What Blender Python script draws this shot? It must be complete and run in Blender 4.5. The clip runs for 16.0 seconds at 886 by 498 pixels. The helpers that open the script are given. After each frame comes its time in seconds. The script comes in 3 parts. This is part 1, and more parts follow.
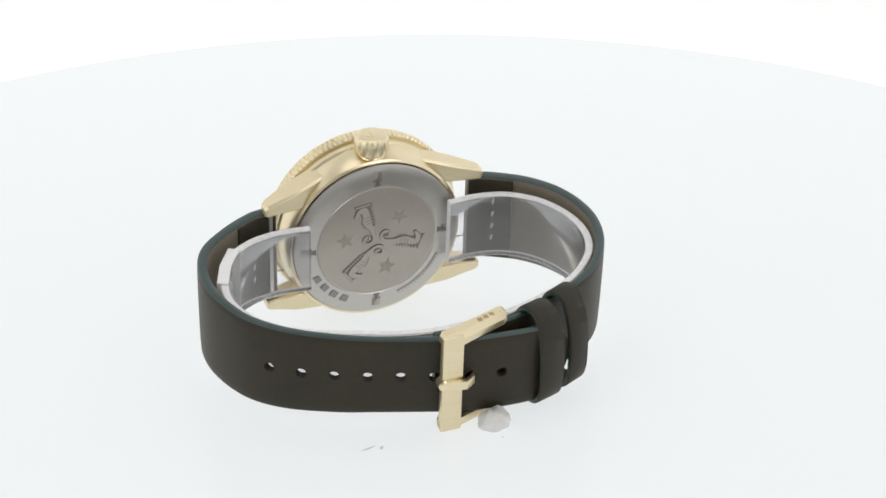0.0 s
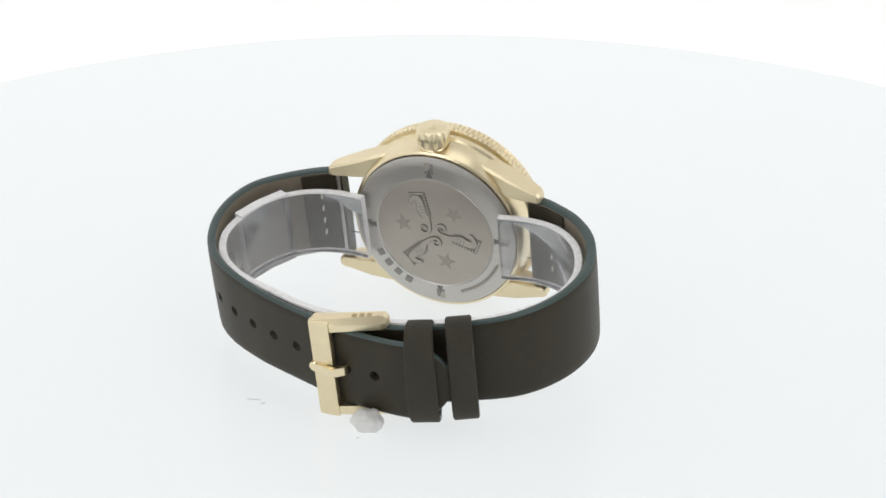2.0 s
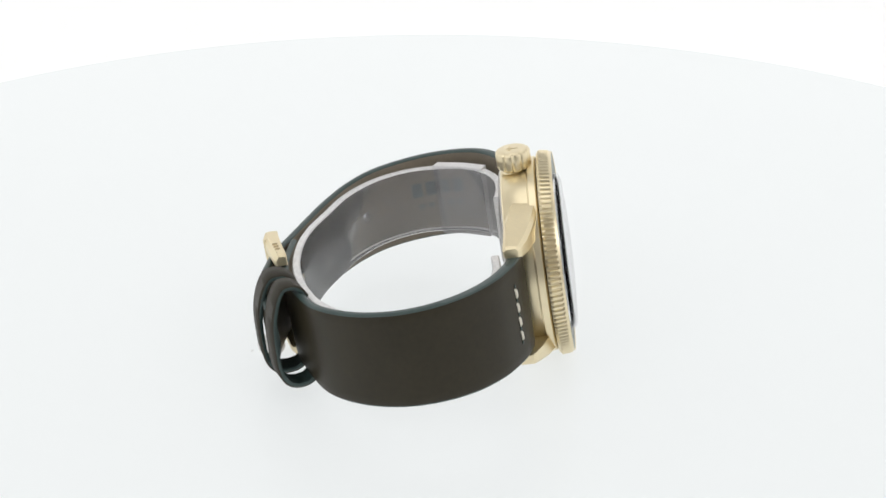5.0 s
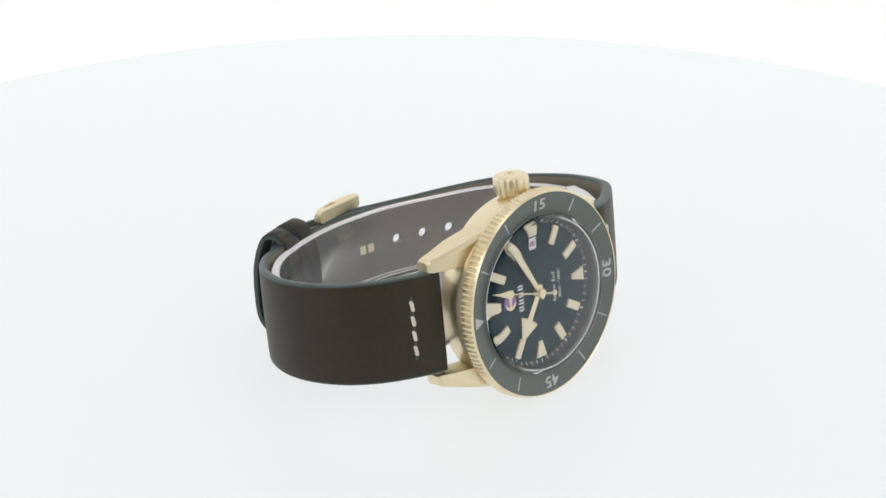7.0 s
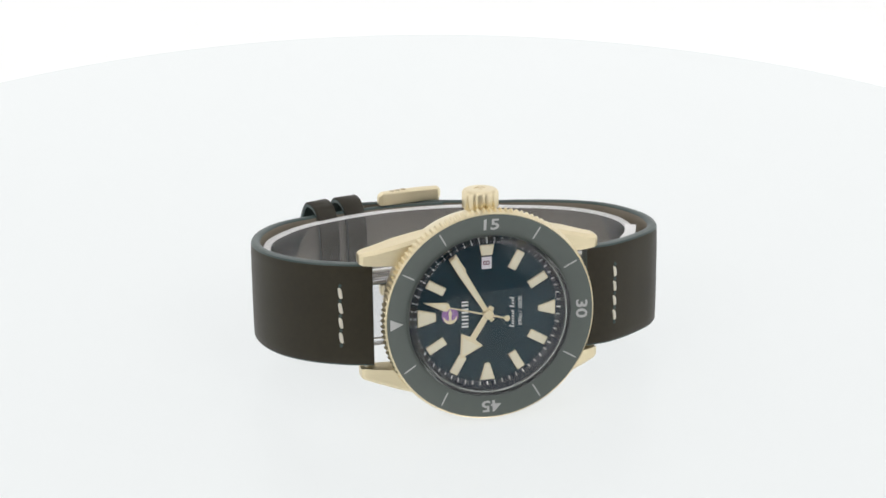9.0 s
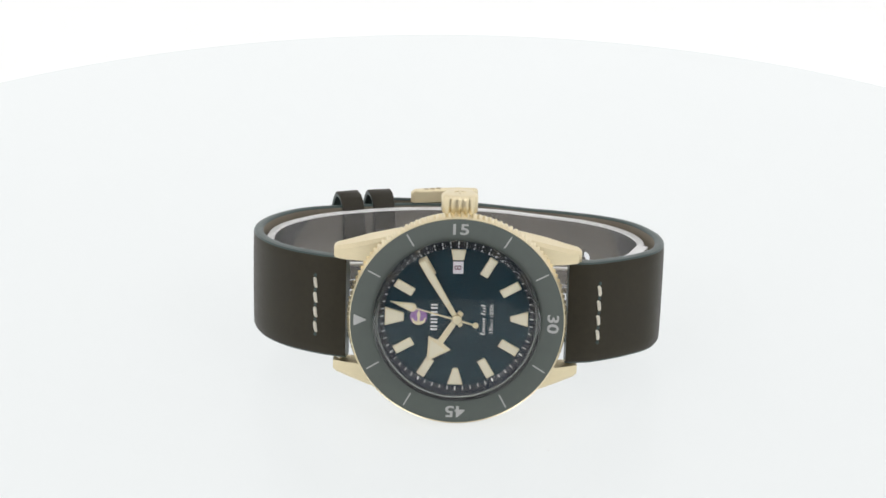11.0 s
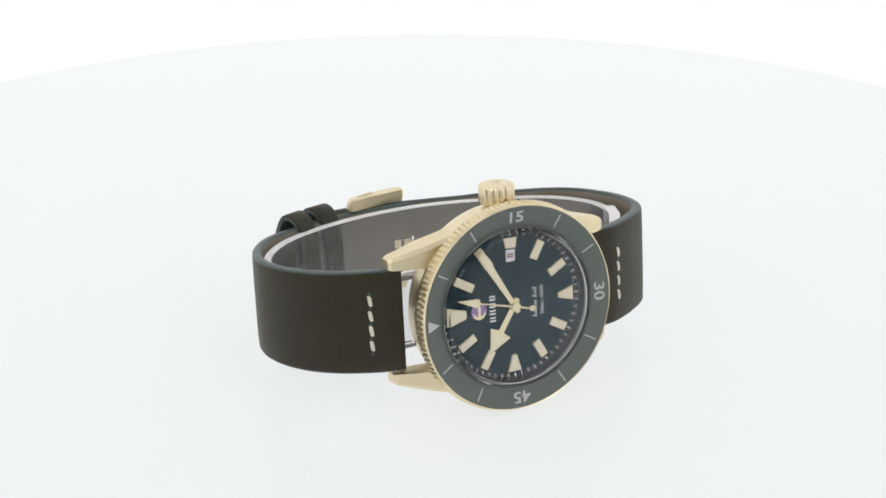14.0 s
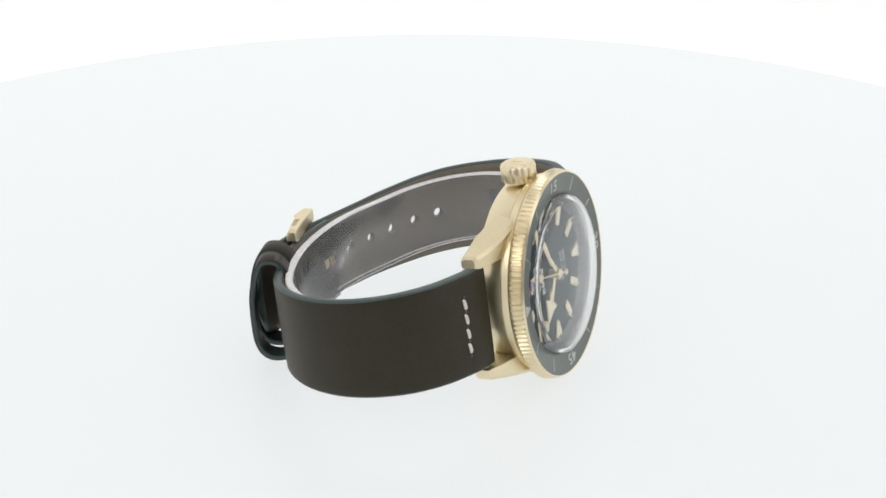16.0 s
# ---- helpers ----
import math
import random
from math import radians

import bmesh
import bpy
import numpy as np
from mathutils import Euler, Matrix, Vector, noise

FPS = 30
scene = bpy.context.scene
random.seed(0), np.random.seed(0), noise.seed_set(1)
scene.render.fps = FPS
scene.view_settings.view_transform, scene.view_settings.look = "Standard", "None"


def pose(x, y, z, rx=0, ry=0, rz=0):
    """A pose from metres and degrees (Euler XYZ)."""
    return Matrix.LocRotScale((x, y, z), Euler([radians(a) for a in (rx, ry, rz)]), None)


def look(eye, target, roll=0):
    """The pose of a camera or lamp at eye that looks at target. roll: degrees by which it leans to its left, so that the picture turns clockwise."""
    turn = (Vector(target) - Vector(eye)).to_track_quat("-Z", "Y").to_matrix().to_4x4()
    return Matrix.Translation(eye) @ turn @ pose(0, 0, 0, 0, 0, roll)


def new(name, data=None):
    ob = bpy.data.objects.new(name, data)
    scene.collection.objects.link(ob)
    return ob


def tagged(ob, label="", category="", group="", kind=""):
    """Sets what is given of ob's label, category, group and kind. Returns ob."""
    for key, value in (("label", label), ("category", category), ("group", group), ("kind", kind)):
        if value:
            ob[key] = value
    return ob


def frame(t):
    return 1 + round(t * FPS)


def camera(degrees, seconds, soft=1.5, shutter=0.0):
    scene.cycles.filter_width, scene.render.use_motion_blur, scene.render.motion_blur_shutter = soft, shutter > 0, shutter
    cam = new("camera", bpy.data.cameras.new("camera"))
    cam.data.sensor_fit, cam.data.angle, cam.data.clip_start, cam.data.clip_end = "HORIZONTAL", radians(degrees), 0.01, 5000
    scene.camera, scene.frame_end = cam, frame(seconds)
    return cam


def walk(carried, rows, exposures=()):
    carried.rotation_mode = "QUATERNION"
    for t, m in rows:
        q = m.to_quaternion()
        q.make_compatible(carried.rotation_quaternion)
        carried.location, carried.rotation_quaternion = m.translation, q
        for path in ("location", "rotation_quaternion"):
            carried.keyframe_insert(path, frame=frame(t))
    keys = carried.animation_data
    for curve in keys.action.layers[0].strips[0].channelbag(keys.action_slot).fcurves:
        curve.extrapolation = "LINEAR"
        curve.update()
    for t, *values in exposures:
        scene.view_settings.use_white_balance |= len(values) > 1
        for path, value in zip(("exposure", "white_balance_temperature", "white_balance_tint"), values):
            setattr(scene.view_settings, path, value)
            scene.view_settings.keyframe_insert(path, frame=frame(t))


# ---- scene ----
cam = camera(26.0, 16.0, soft=1.6)

# ---- camera: fixed on a stand, looking down 25 degrees ----
PITCH = 25.4
eye = (0.00285, -0.3501, 0.18996)
tgt = (eye[0], eye[1] + math.cos(radians(PITCH)), eye[2] - math.sin(radians(PITCH)))
walk(cam, [(0.0, look(eye, tgt, -0.02)), (16.0, look(eye, tgt, -0.02))])

# ---- light: a white tent, lit by unseen added lamps above and by wall glow ----
world = bpy.data.worlds.new("world")
scene.world = world
world.use_nodes = True
world.node_tree.nodes["Background"].inputs[0].default_value = (1.0, 1.0, 1.0, 1)
world.node_tree.nodes["Background"].inputs[1].default_value = 0.3


def area(name, m, sx, sy, watts, colour=(1, 1, 1)):
    d = bpy.data.lights.new(name, "AREA")
    d.shape, d.size, d.size_y, d.energy, d.color = "RECTANGLE", sx, sy, watts, colour
    ob = new(name, d)
    ob.matrix_world = m
    return tagged(ob, kind="structure")


area("ceiling_light", look((0, 0.05, 0.60), (0, 0, 0)), 0.5, 0.4, 0.77, (1.0, 0.985, 0.96))
# pair of fill lamps added out of view to brighten the dial side
area("front_fill", look((-0.28, -0.32, 0.32), (0, 0, 0.02)), 0.25, 0.25, 0.5)
area("front_fill", look((0.28, -0.32, 0.32), (0, 0, 0.02)), 0.25, 0.25, 0.5)


# ---- materials ----
def material(name, base, rough=0.5, metal=0.0, vary=0.12, scale=400.0, bump=0.0, bump_scale=900.0, stretch=(1, 1, 1),
             rough_vary=0.08, spec=0.5, glow=0.0, glow_colour=(1, 1, 1), coat=0.0):
    m = bpy.data.materials.new(name)
    m.use_nodes = True
    nt = m.node_tree
    b = nt.nodes["Principled BSDF"]
    b.inputs["Metallic"].default_value = metal
    b.inputs["Specular IOR Level"].default_value = spec
    b.inputs["Coat Weight"].default_value = coat
    b.inputs["Coat Roughness"].default_value = 0.08
    co = nt.nodes.new("ShaderNodeTexCoord")
    mp = nt.nodes.new("ShaderNodeMapping")
    mp.inputs["Scale"].default_value = stretch
    nt.links.new(co.outputs["Object"], mp.inputs["Vector"])

    def tex(sc, detail):
        n = nt.nodes.new("ShaderNodeTexNoise")
        n.inputs["Scale"].default_value, n.inputs["Detail"].default_value = sc, detail
        nt.links.new(mp.outputs["Vector"], n.inputs["Vector"])
        return n

    fine, broad = tex(scale, 4.0), tex(scale * 0.09, 2.0)
    add = nt.nodes.new("ShaderNodeMath")
    add.operation = "ADD"
    nt.links.new(fine.outputs["Fac"], add.inputs[0])
    nt.links.new(broad.outputs["Fac"], add.inputs[1])
    rng = nt.nodes.new("ShaderNodeMapRange")
    rng.inputs["From Min"].default_value, rng.inputs["From Max"].default_value = 0.6, 1.4
    nt.links.new(add.outputs[0], rng.inputs["Value"])
    mix = nt.nodes.new("ShaderNodeMix")
    mix.data_type = "RGBA"
    mix.inputs["A"].default_value = (*[c * (1 - vary) for c in base], 1)
    mix.inputs["B"].default_value = (*[min(1, c * (1 + vary)) for c in base], 1)
    nt.links.new(rng.outputs["Result"], mix.inputs["Factor"])
    nt.links.new(mix.outputs["Result"], b.inputs["Base Color"])
    rr = nt.nodes.new("ShaderNodeMapRange")
    rr.inputs["To Min"].default_value, rr.inputs["To Max"].default_value = max(0.01, rough - rough_vary), min(1, rough + rough_vary)
    nt.links.new(fine.outputs["Fac"], rr.inputs["Value"])
    nt.links.new(rr.outputs["Result"], b.inputs["Roughness"])
    if bump:
        bn = tex(bump_scale, 3.0)
        bp = nt.nodes.new("ShaderNodeBump")
        bp.inputs["Strength"].default_value, bp.inputs["Distance"].default_value = bump, 0.0001
        nt.links.new(bn.outputs["Fac"], bp.inputs["Height"])
        nt.links.new(bp.outputs["Normal"], b.inputs["Normal"])
    if glow:
        b.inputs["Emission Color"].default_value = (*glow_colour, 1)
        b.inputs["Emission Strength"].default_value = glow
    return m


def clear(name, ior, rough, tint=(1, 1, 1)):
    m = bpy.data.materials.new(name)
    m.use_nodes = True
    b = m.node_tree.nodes["Principled BSDF"]
    b.inputs["Base Color"].default_value = (*tint, 1)
    b.inputs["Roughness"].default_value = rough
    b.inputs["IOR"].default_value = ior
    b.inputs["Transmission Weight"].default_value = 1.0
    return m


GOLD = material("brushed bronze", (0.80, 0.695, 0.475), 0.40, 1.0, 0.05, 900, 0.12, 1600, (1, 1, 9))
GOLD_SHINE = material("polished bronze", (0.82, 0.715, 0.49), 0.32, 1.0, 0.03, 700, 0.0, rough_vary=0.02)
STEEL = material("brushed steel", (0.55, 0.53, 0.50), 0.38, 1.0, 0.05, 900, 0.10, 1500, (1, 1, 12))
STEEL_MATT = material("blasted steel", (0.46, 0.425, 0.38), 0.50, 1.0, 0.05, 2500, 0.3, 6000)
ENGRAVED = material("engraved bronze", (0.48, 0.38, 0.22), 0.5, 1.0, 0.1, 900)
STEEL_MARK_SHADE = material("etched and shade-toned steel", (0.29, 0.275, 0.26), 0.5, 1.0, 0.1, 900)
STEEL_STAR_SHADE = material("star steel darkened as if sunk", (0.36, 0.33, 0.29), 0.5, 1.0, 0.12, 1800, 0.3, 4000)
STEEL_DARK = material("dark steel, notch shade and pin", (0.22, 0.21, 0.20), 0.5, 1.0, 0.1, 900)
for _m in (STEEL, GOLD):
    _nt = _m.node_tree
    _t = _nt.nodes.new("ShaderNodeTangent")
    _t.direction_type, _t.axis = "RADIAL", "Y"
    _nt.links.new(_t.outputs[0], _nt.nodes["Principled BSDF"].inputs["Tangent"])
    _nt.nodes["Principled BSDF"].inputs["Anisotropic"].default_value = 0.6 if _m is STEEL else 0.25
LEATHER = material("brown leather", (0.0300, 0.0246, 0.0136), 0.46, 0.0, 0.18, 900, 0.25, 2600, (1, 1, 1), 0.07, 0.27)
LOOP_LEATHER = material("matt brown leather", (0.036, 0.031, 0.0215), 0.58, 0.0, 0.2, 1400, 0.35, 3000, (1, 1, 1), 0.07, 0.3)
LINING = material("taupe lining leather", (0.17, 0.143, 0.105), 0.62, 0.0, 0.14, 1100, 0.06, 2200)
EDGE = material("green edge paint", (0.040, 0.066, 0.062), 0.38, 0.0, 0.10, 1200, 0.3, 2200)
HOLE = material("raw leather", (0.055, 0.045, 0.033), 0.8, 0.0, 0.2, 2000)
THREAD = material("cream thread", (0.72, 0.68, 0.58), 0.8, 0.0, 0.12, 4000, 0.5, 7000)
CERAMIC = material("grey green ceramic", (0.108, 0.126, 0.114), 0.30, 0.0, 0.05, 500, 0.0, 900, (1, 1, 1), 0.04, 0.5)
PRINT = material("pale grey print", (0.50, 0.50, 0.49), 0.5, 0.0, 0.04, 900)
WHITE_PRINT = material("white print", (0.80, 0.81, 0.80), 0.5, 0.0, 0.03, 900)
DIAL = material("blue green sunburst lacquer", (0.004, 0.022, 0.033), 0.36, 0.0, 0.10, 300, 0.0, 900, (1, 1, 1), 0.05, 0.1)
GASKET = material("black rubber", (0.012, 0.013, 0.016), 0.5, 0.0, 0.08, 500)
FLANGE = material("dark blue flange", (0.010, 0.014, 0.024), 0.25, 0.0, 0.06, 400)
LUME = material("cream lume", (0.86, 0.79, 0.60), 0.6, 0.0, 0.04, 2500)
DATE = material("white date disc", (0.78, 0.74, 0.78), 0.5, 0.0, 0.03, 900)
RED = material("dark red print", (0.16, 0.03, 0.07), 0.5, 0.0, 0.05, 900)
PURPLE = material("purple enamel", (0.33, 0.17, 0.42), 0.25, 0.0, 0.08, 900)
CRYSTAL = clear("coated sapphire crystal", 1.34, 0.0)
CRYSTAL_WALL = clear("polished sapphire wall", 1.30, 0.0)
# the coating lets go at a shallow angle, where the glass turns to a mirror
_nt = CRYSTAL.node_tree
_lw, _rg, _gl, _mx = (_nt.nodes.new(k) for k in ("ShaderNodeLayerWeight", "ShaderNodeMapRange", "ShaderNodeBsdfGlossy", "ShaderNodeMixShader"))
_lw.inputs["Blend"].default_value = 0.5
_rg.inputs["From Min"].default_value, _rg.inputs["From Max"].default_value, _rg.inputs["To Max"].default_value = 0.62, 0.82, 0.85
_gl.inputs["Roughness"].default_value = 0.02
_nt.links.new(_lw.outputs["Facing"], _rg.inputs["Value"])
_nt.links.new(_rg.outputs["Result"], _mx.inputs[0])
_nt.links.new(_nt.nodes["Principled BSDF"].outputs[0], _mx.inputs[1])
_nt.links.new(_gl.outputs[0], _mx.inputs[2])
_nt.links.new(_mx.outputs[0], _nt.nodes["Material Output"].inputs["Surface"])


def sheet_plastic(name, haze, rough, ior=1.3):
    """Thin clear sheet: mostly see-through, a little milky, with gloss."""
    m = bpy.data.materials.new(name)
    m.use_nodes = True
    nt = m.node_tree
    b = nt.nodes["Principled BSDF"]
    tr = nt.nodes.new("ShaderNodeBsdfTransparent")
    tr.inputs["Color"].default_value = (0.97, 0.97, 0.98, 1)
    gl = nt.nodes.new("ShaderNodeBsdfGlossy")
    gl.inputs["Roughness"].default_value = rough
    fr = nt.nodes.new("ShaderNodeFresnel")
    fr.inputs["IOR"].default_value = ior
    no = nt.nodes.new("ShaderNodeTexNoise")
    no.inputs["Scale"].default_value = 60
    rg = nt.nodes.new("ShaderNodeMapRange")
    rg.inputs["To Min"].default_value, rg.inputs["To Max"].default_value = haze * 0.75, haze * 1.25
    nt.links.new(no.outputs["Fac"], rg.inputs["Value"])
    di = nt.nodes.new("ShaderNodeBsdfDiffuse")
    di.inputs["Color"].default_value = (0.93, 0.92, 0.92, 1)
    m1 = nt.nodes.new("ShaderNodeMixShader")
    nt.links.new(rg.outputs["Result"], m1.inputs[0])
    nt.links.new(tr.outputs[0], m1.inputs[1])
    nt.links.new(di.outputs[0], m1.inputs[2])
    m2 = nt.nodes.new("ShaderNodeMixShader")
    nt.links.new(fr.outputs[0], m2.inputs[0])
    nt.links.new(m1.outputs[0], m2.inputs[1])
    nt.links.new(gl.outputs[0], m2.inputs[2])
    nt.links.new(m2.outputs[0], nt.nodes["Material Output"].inputs["Surface"])
    nt.nodes.remove(b)
    return m


PLASTIC = sheet_plastic("clear plastic sheet", 0.09, 0.16)
# light piped to the cut edges is put in as white haze
PLASTIC_EDGE = sheet_plastic("cut plastic edge whitened as lit", 0.85, 0.2)
PUTTY = material("white putty", (0.75, 0.74, 0.72), 0.6, 0.0, 0.06, 600, 0.6, 500)
SMUDGE = material("grey smudge", (0.85, 0.86, 0.86), 0.6, 0.0, 0.08, 900)
# emission stands in for light through the disc and washes out shadows on it
ACRYLIC = material("white acrylic, backlight put in as glow", (0.20, 0.205, 0.205), 0.22, 0.0, 0.012, 9, 0.0, 900, (1, 1, 1), 0.04, 0.08, 0.705, (0.968, 0.998, 1.0))
# emission added to the cloth stands in for the light falling on it
TENT = material("white tent cloth with added glow", (0.70, 0.70, 0.70), 0.9, 0.0, 0.02, 60, 0.0, 900, (1, 1, 1), 0.05, 0.2, 0.25)
TENT_BACK = material("white backdrop sheet with stronger added glow", (0.70, 0.70, 0.70), 0.9, 0.0, 0.01, 60, 0.0, 900, (1, 1, 1), 0.05, 0.2, 0.37)
# unseen grey cloth, standing in for the dark opening behind the camera
TENT_FRONT = material("unseen grey cloth", (0.32, 0.32, 0.32), 0.9, 0.0, 0.03, 60)


# ---- shape helpers, in millimetres ----
MM = 0.001
ZC = 21.2
WATCH = Matrix.Translation((5.40, -27.0, ZC)) @ Euler((radians(-8.6), 0, 0)).to_matrix().to_4x4() @ Euler((0, radians(1.56), 0)).to_matrix().to_4x4()
FLAT = Matrix.Identity(4)


def part(name, bm, mat, parent, label="", space=None, sharp=32, **tags):
    bmesh.ops.recalc_face_normals(bm, faces=bm.faces)
    bm.transform(Matrix.Scale(MM, 4) @ (WATCH if space is None else space))
    for f in bm.faces:
        f.smooth = True
    me = bpy.data.meshes.new(name)
    bm.to_mesh(me)
    bm.free()
    for m in (mat if isinstance(mat, (list, tuple)) else (mat,)):
        me.materials.append(m)
    me.set_sharp_from_angle(angle=radians(sharp))
    ob = new(name, me)
    if parent is not None:
        ob.parent = parent
    return tagged(ob, label, **tags)


def lathe(profile, n=96, closed=True, wobble=None):
    """Turn (radius, y) round the Y axis; wobble(i, k) adds to the radius."""
    bm = bmesh.new()
    rings = []
    for k, (r, y) in enumerate(profile):
        if r < 1e-6:
            rings.append([bm.verts.new((0, y, 0))])
            continue
        ring = []
        for i in range(n):
            a = 2 * math.pi * i / n
            rr = r + (wobble(i, k) if wobble else 0)
            ring.append(bm.verts.new((rr * math.cos(a), y, rr * math.sin(a))))
        rings.append(ring)
    pairs = list(zip(rings, rings[1:])) + ([(rings[-1], rings[0])] if closed else [])
    for p, q in pairs:
        for i in range(n):
            j = (i + 1) % n
            f = [p[i % len(p)], p[j % len(p)], q[j % len(q)], q[i % len(q)]]
            f = list(dict.fromkeys(f))
            if len(f) > 2:
                bm.faces.new(f)
    return bm


def prism(poly, y0, y1, bevel=0.0, seg=2):
    """Extrude a polygon of (x, z) from y0 to y1."""
    bm = bmesh.new()
    a = [bm.verts.new((x, y0, z)) for x, z in poly]
    b = [bm.verts.new((x, y1, z)) for x, z in poly]
    bm.faces.new(a)
    bm.faces.new(b[::-1])
    for i in range(len(poly)):
        j = (i + 1) % len(poly)
        bm.faces.new((a[i], b[i], b[j], a[j]))
    if bevel:
        bmesh.ops.recalc_face_normals(bm, faces=bm.faces)
        bmesh.ops.bevel(bm, geom=list(bm.edges), offset=bevel, segments=seg, affect="EDGES", profile=0.6)
    return bm


def spline(points, step):
    """Catmull-Rom through points, resampled by arc length."""
    p = [np.array(q, float) for q in points]
    p = [2 * p[0] - p[1]] + p + [2 * p[-1] - p[-2]]
    fine = []
    for i in range(1, len(p) - 2):
        for u in np.linspace(0, 1, 24, endpoint=False):
            fine.append(0.5 * (2 * p[i] + (p[i + 1] - p[i - 1]) * u + (2 * p[i - 1] - 5 * p[i] + 4 * p[i + 1] - p[i + 2]) * u * u
                               + (3 * p[i] - p[i - 1] - 3 * p[i + 1] + p[i + 2]) * u ** 3))
    fine.append(p[-2])
    fine = np.array(fine)
    s = np.concatenate([[0], np.cumsum(np.linalg.norm(np.diff(fine, axis=0), axis=1))])
    return Curve(fine, s)


class Curve:
    def __init__(self, pts, s):
        self.pts, self.s, self.length = pts, s, float(s[-1])

    def at(self, s):
        s = min(max(s, 0), self.length)
        return np.array([np.interp(s, self.s, self.pts[:, k]) for k in range(self.pts.shape[1])])

    def tangent(self, s):
        d = self.at(s + 0.4) - self.at(s - 0.4)
        return d / max(1e-9, np.linalg.norm(d))

    def find(self, x, lo=0.0):
        """The arc length at which the curve first passes x, beyond lo."""
        for a, b, pa, pb in zip(self.s, self.s[1:], self.pts, self.pts[1:]):
            if a >= lo and (pa[0] - x) * (pb[0] - x) <= 0 and pa[0] != pb[0]:
                return float(a + (b - a) * (x - pa[0]) / (pb[0] - pa[0]))
        return None


def stroke(points, widths, y0, y1, step=0.25):
    """A raised line of varying width in the XZ plane."""
    c = spline(points, step)
    n = max(4, int(c.length / step))
    left, right = [], []
    for i in range(n + 1):
        s = c.length * i / n
        p, t = c.at(s), c.tangent(s)
        w = np.interp(i / n, np.linspace(0, 1, len(widths)), widths) / 2
        left.append((p[0] - t[1] * w, p[1] + t[0] * w))
        right.append((p[0] + t[1] * w, p[1] - t[0] * w))
    bm = bmesh.new()
    quads = []
    for a, b in zip(left, right):
        quads.append([bm.verts.new((a[0], y0, a[1])), bm.verts.new((b[0], y0, b[1])), bm.verts.new((b[0], y1, b[1])), bm.verts.new((a[0], y1, a[1]))])
    for p, q in zip(quads, quads[1:]):
        for k in range(4):
            bm.faces.new((p[k], p[(k + 1) % 4], q[(k + 1) % 4], q[k]))
    bm.faces.new(quads[0])
    bm.faces.new(quads[-1])
    return bm


def lettering(name, text, size, m, mat, parent, label="", depth=0.03, bold=0.0):
    """Built-in font as a mesh; text lies in the XY plane of m, in millimetres."""
    cu = bpy.data.curves.new(name, "FONT")
    cu.body, cu.size, cu.extrude, cu.align_x, cu.align_y = text, size, depth, "CENTER", "CENTER"
    cu.resolution_u = 3
    cu.offset = bold
    tmp = bpy.data.objects.new(name, cu)
    me = bpy.data.meshes.new_from_object(tmp)
    bpy.data.objects.remove(tmp)
    bm = bmesh.new()
    bm.from_mesh(me)
    bm.transform(m)
    return part(name, bm, mat, parent, label)


def face_text(x, z, y, up):
    """A pose for text read from the front (from -Y), its top towards angle up in the XZ plane."""
    u = Vector((math.cos(up), 0, math.sin(up)))
    n = Vector((0, -1, 0))
    r = u.cross(n)
    m = Matrix((r, u, n)).transposed().to_4x4()
    return Matrix.Translation((x, y, z)) @ m


# ---- the tent and the turntable ----
def tent():
    prof = [(0.0, -30), (400, -30)]
    prof += [(400 + 50 * math.sin(a), -30 + 50 * (1 - math.cos(a))) for a in np.linspace(0.15, math.pi / 2, 10)]
    prof += [(450, 640)]
    bm = bmesh.new()
    n = 96
    rings = []
    for r, z in prof:
        rings.append([bm.verts.new((r * math.cos(2 * math.pi * i / n), r * math.sin(2 * math.pi * i / n), z)) for i in range(n)] if r > 0 else [bm.verts.new((0, 0, z))])
    for p, q in zip(rings, rings[1:]):
        for i in range(n):
            j = (i + 1) % n
            f = bm.faces.new(list(dict.fromkeys([p[i % len(p)], p[j % len(p)], q[j % len(q)], q[i % len(q)]])))
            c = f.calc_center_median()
            # front sector out of view, kept grey so the crystal reflects less white
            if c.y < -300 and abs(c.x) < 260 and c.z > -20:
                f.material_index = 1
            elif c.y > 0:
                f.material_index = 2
    part("backdrop", bm, (TENT, TENT_FRONT, TENT_BACK), None, "seamless white light-tent wall and floor with added soft glow", FLAT, kind="structure", category="backdrop")
    bm = bmesh.new()
    vs = [bm.verts.new((450 * math.cos(2 * math.pi * i / 64), 450 * math.sin(2 * math.pi * i / 64), 640)) for i in range(64)]
    bm.faces.new(vs)
    part("ceiling", bm, TENT_FRONT, None, "grey cloth ceiling added out of view over the tent", FLAT, kind="structure", category="ceiling")


def turntable():
    bm = lathe([(0, 0), (201.0, 0), (201.0, -6), (0, -6)], 160, closed=False)
    upright = Matrix.Rotation(radians(90), 4, "X")
    rim = lathe([(201.0, 0), (202.1, -0.4), (202.5, -1.2), (202.5, -5), (201.6, -6), (201.0, -6)], 160)
    top = part("turntable", bm, ACRYLIC, None, "round white acrylic turntable, backlight put in as glow, with faint scuffs", upright, category="turntable")
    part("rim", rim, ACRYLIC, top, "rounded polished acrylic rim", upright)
    return top


tent()
table = turntable()


# ---- the watch: X runs from 12 to 6 o'clock, Y from the glass to the back, Z to 3 o'clock ----
watch = tagged(new("wrist_watch"), "bronze diver's watch with dark brown leather strap, lying on its side", "watch")


def mirror(poly, sx, sz):
    return [(x * sx, z * sz) for x, z in poly]


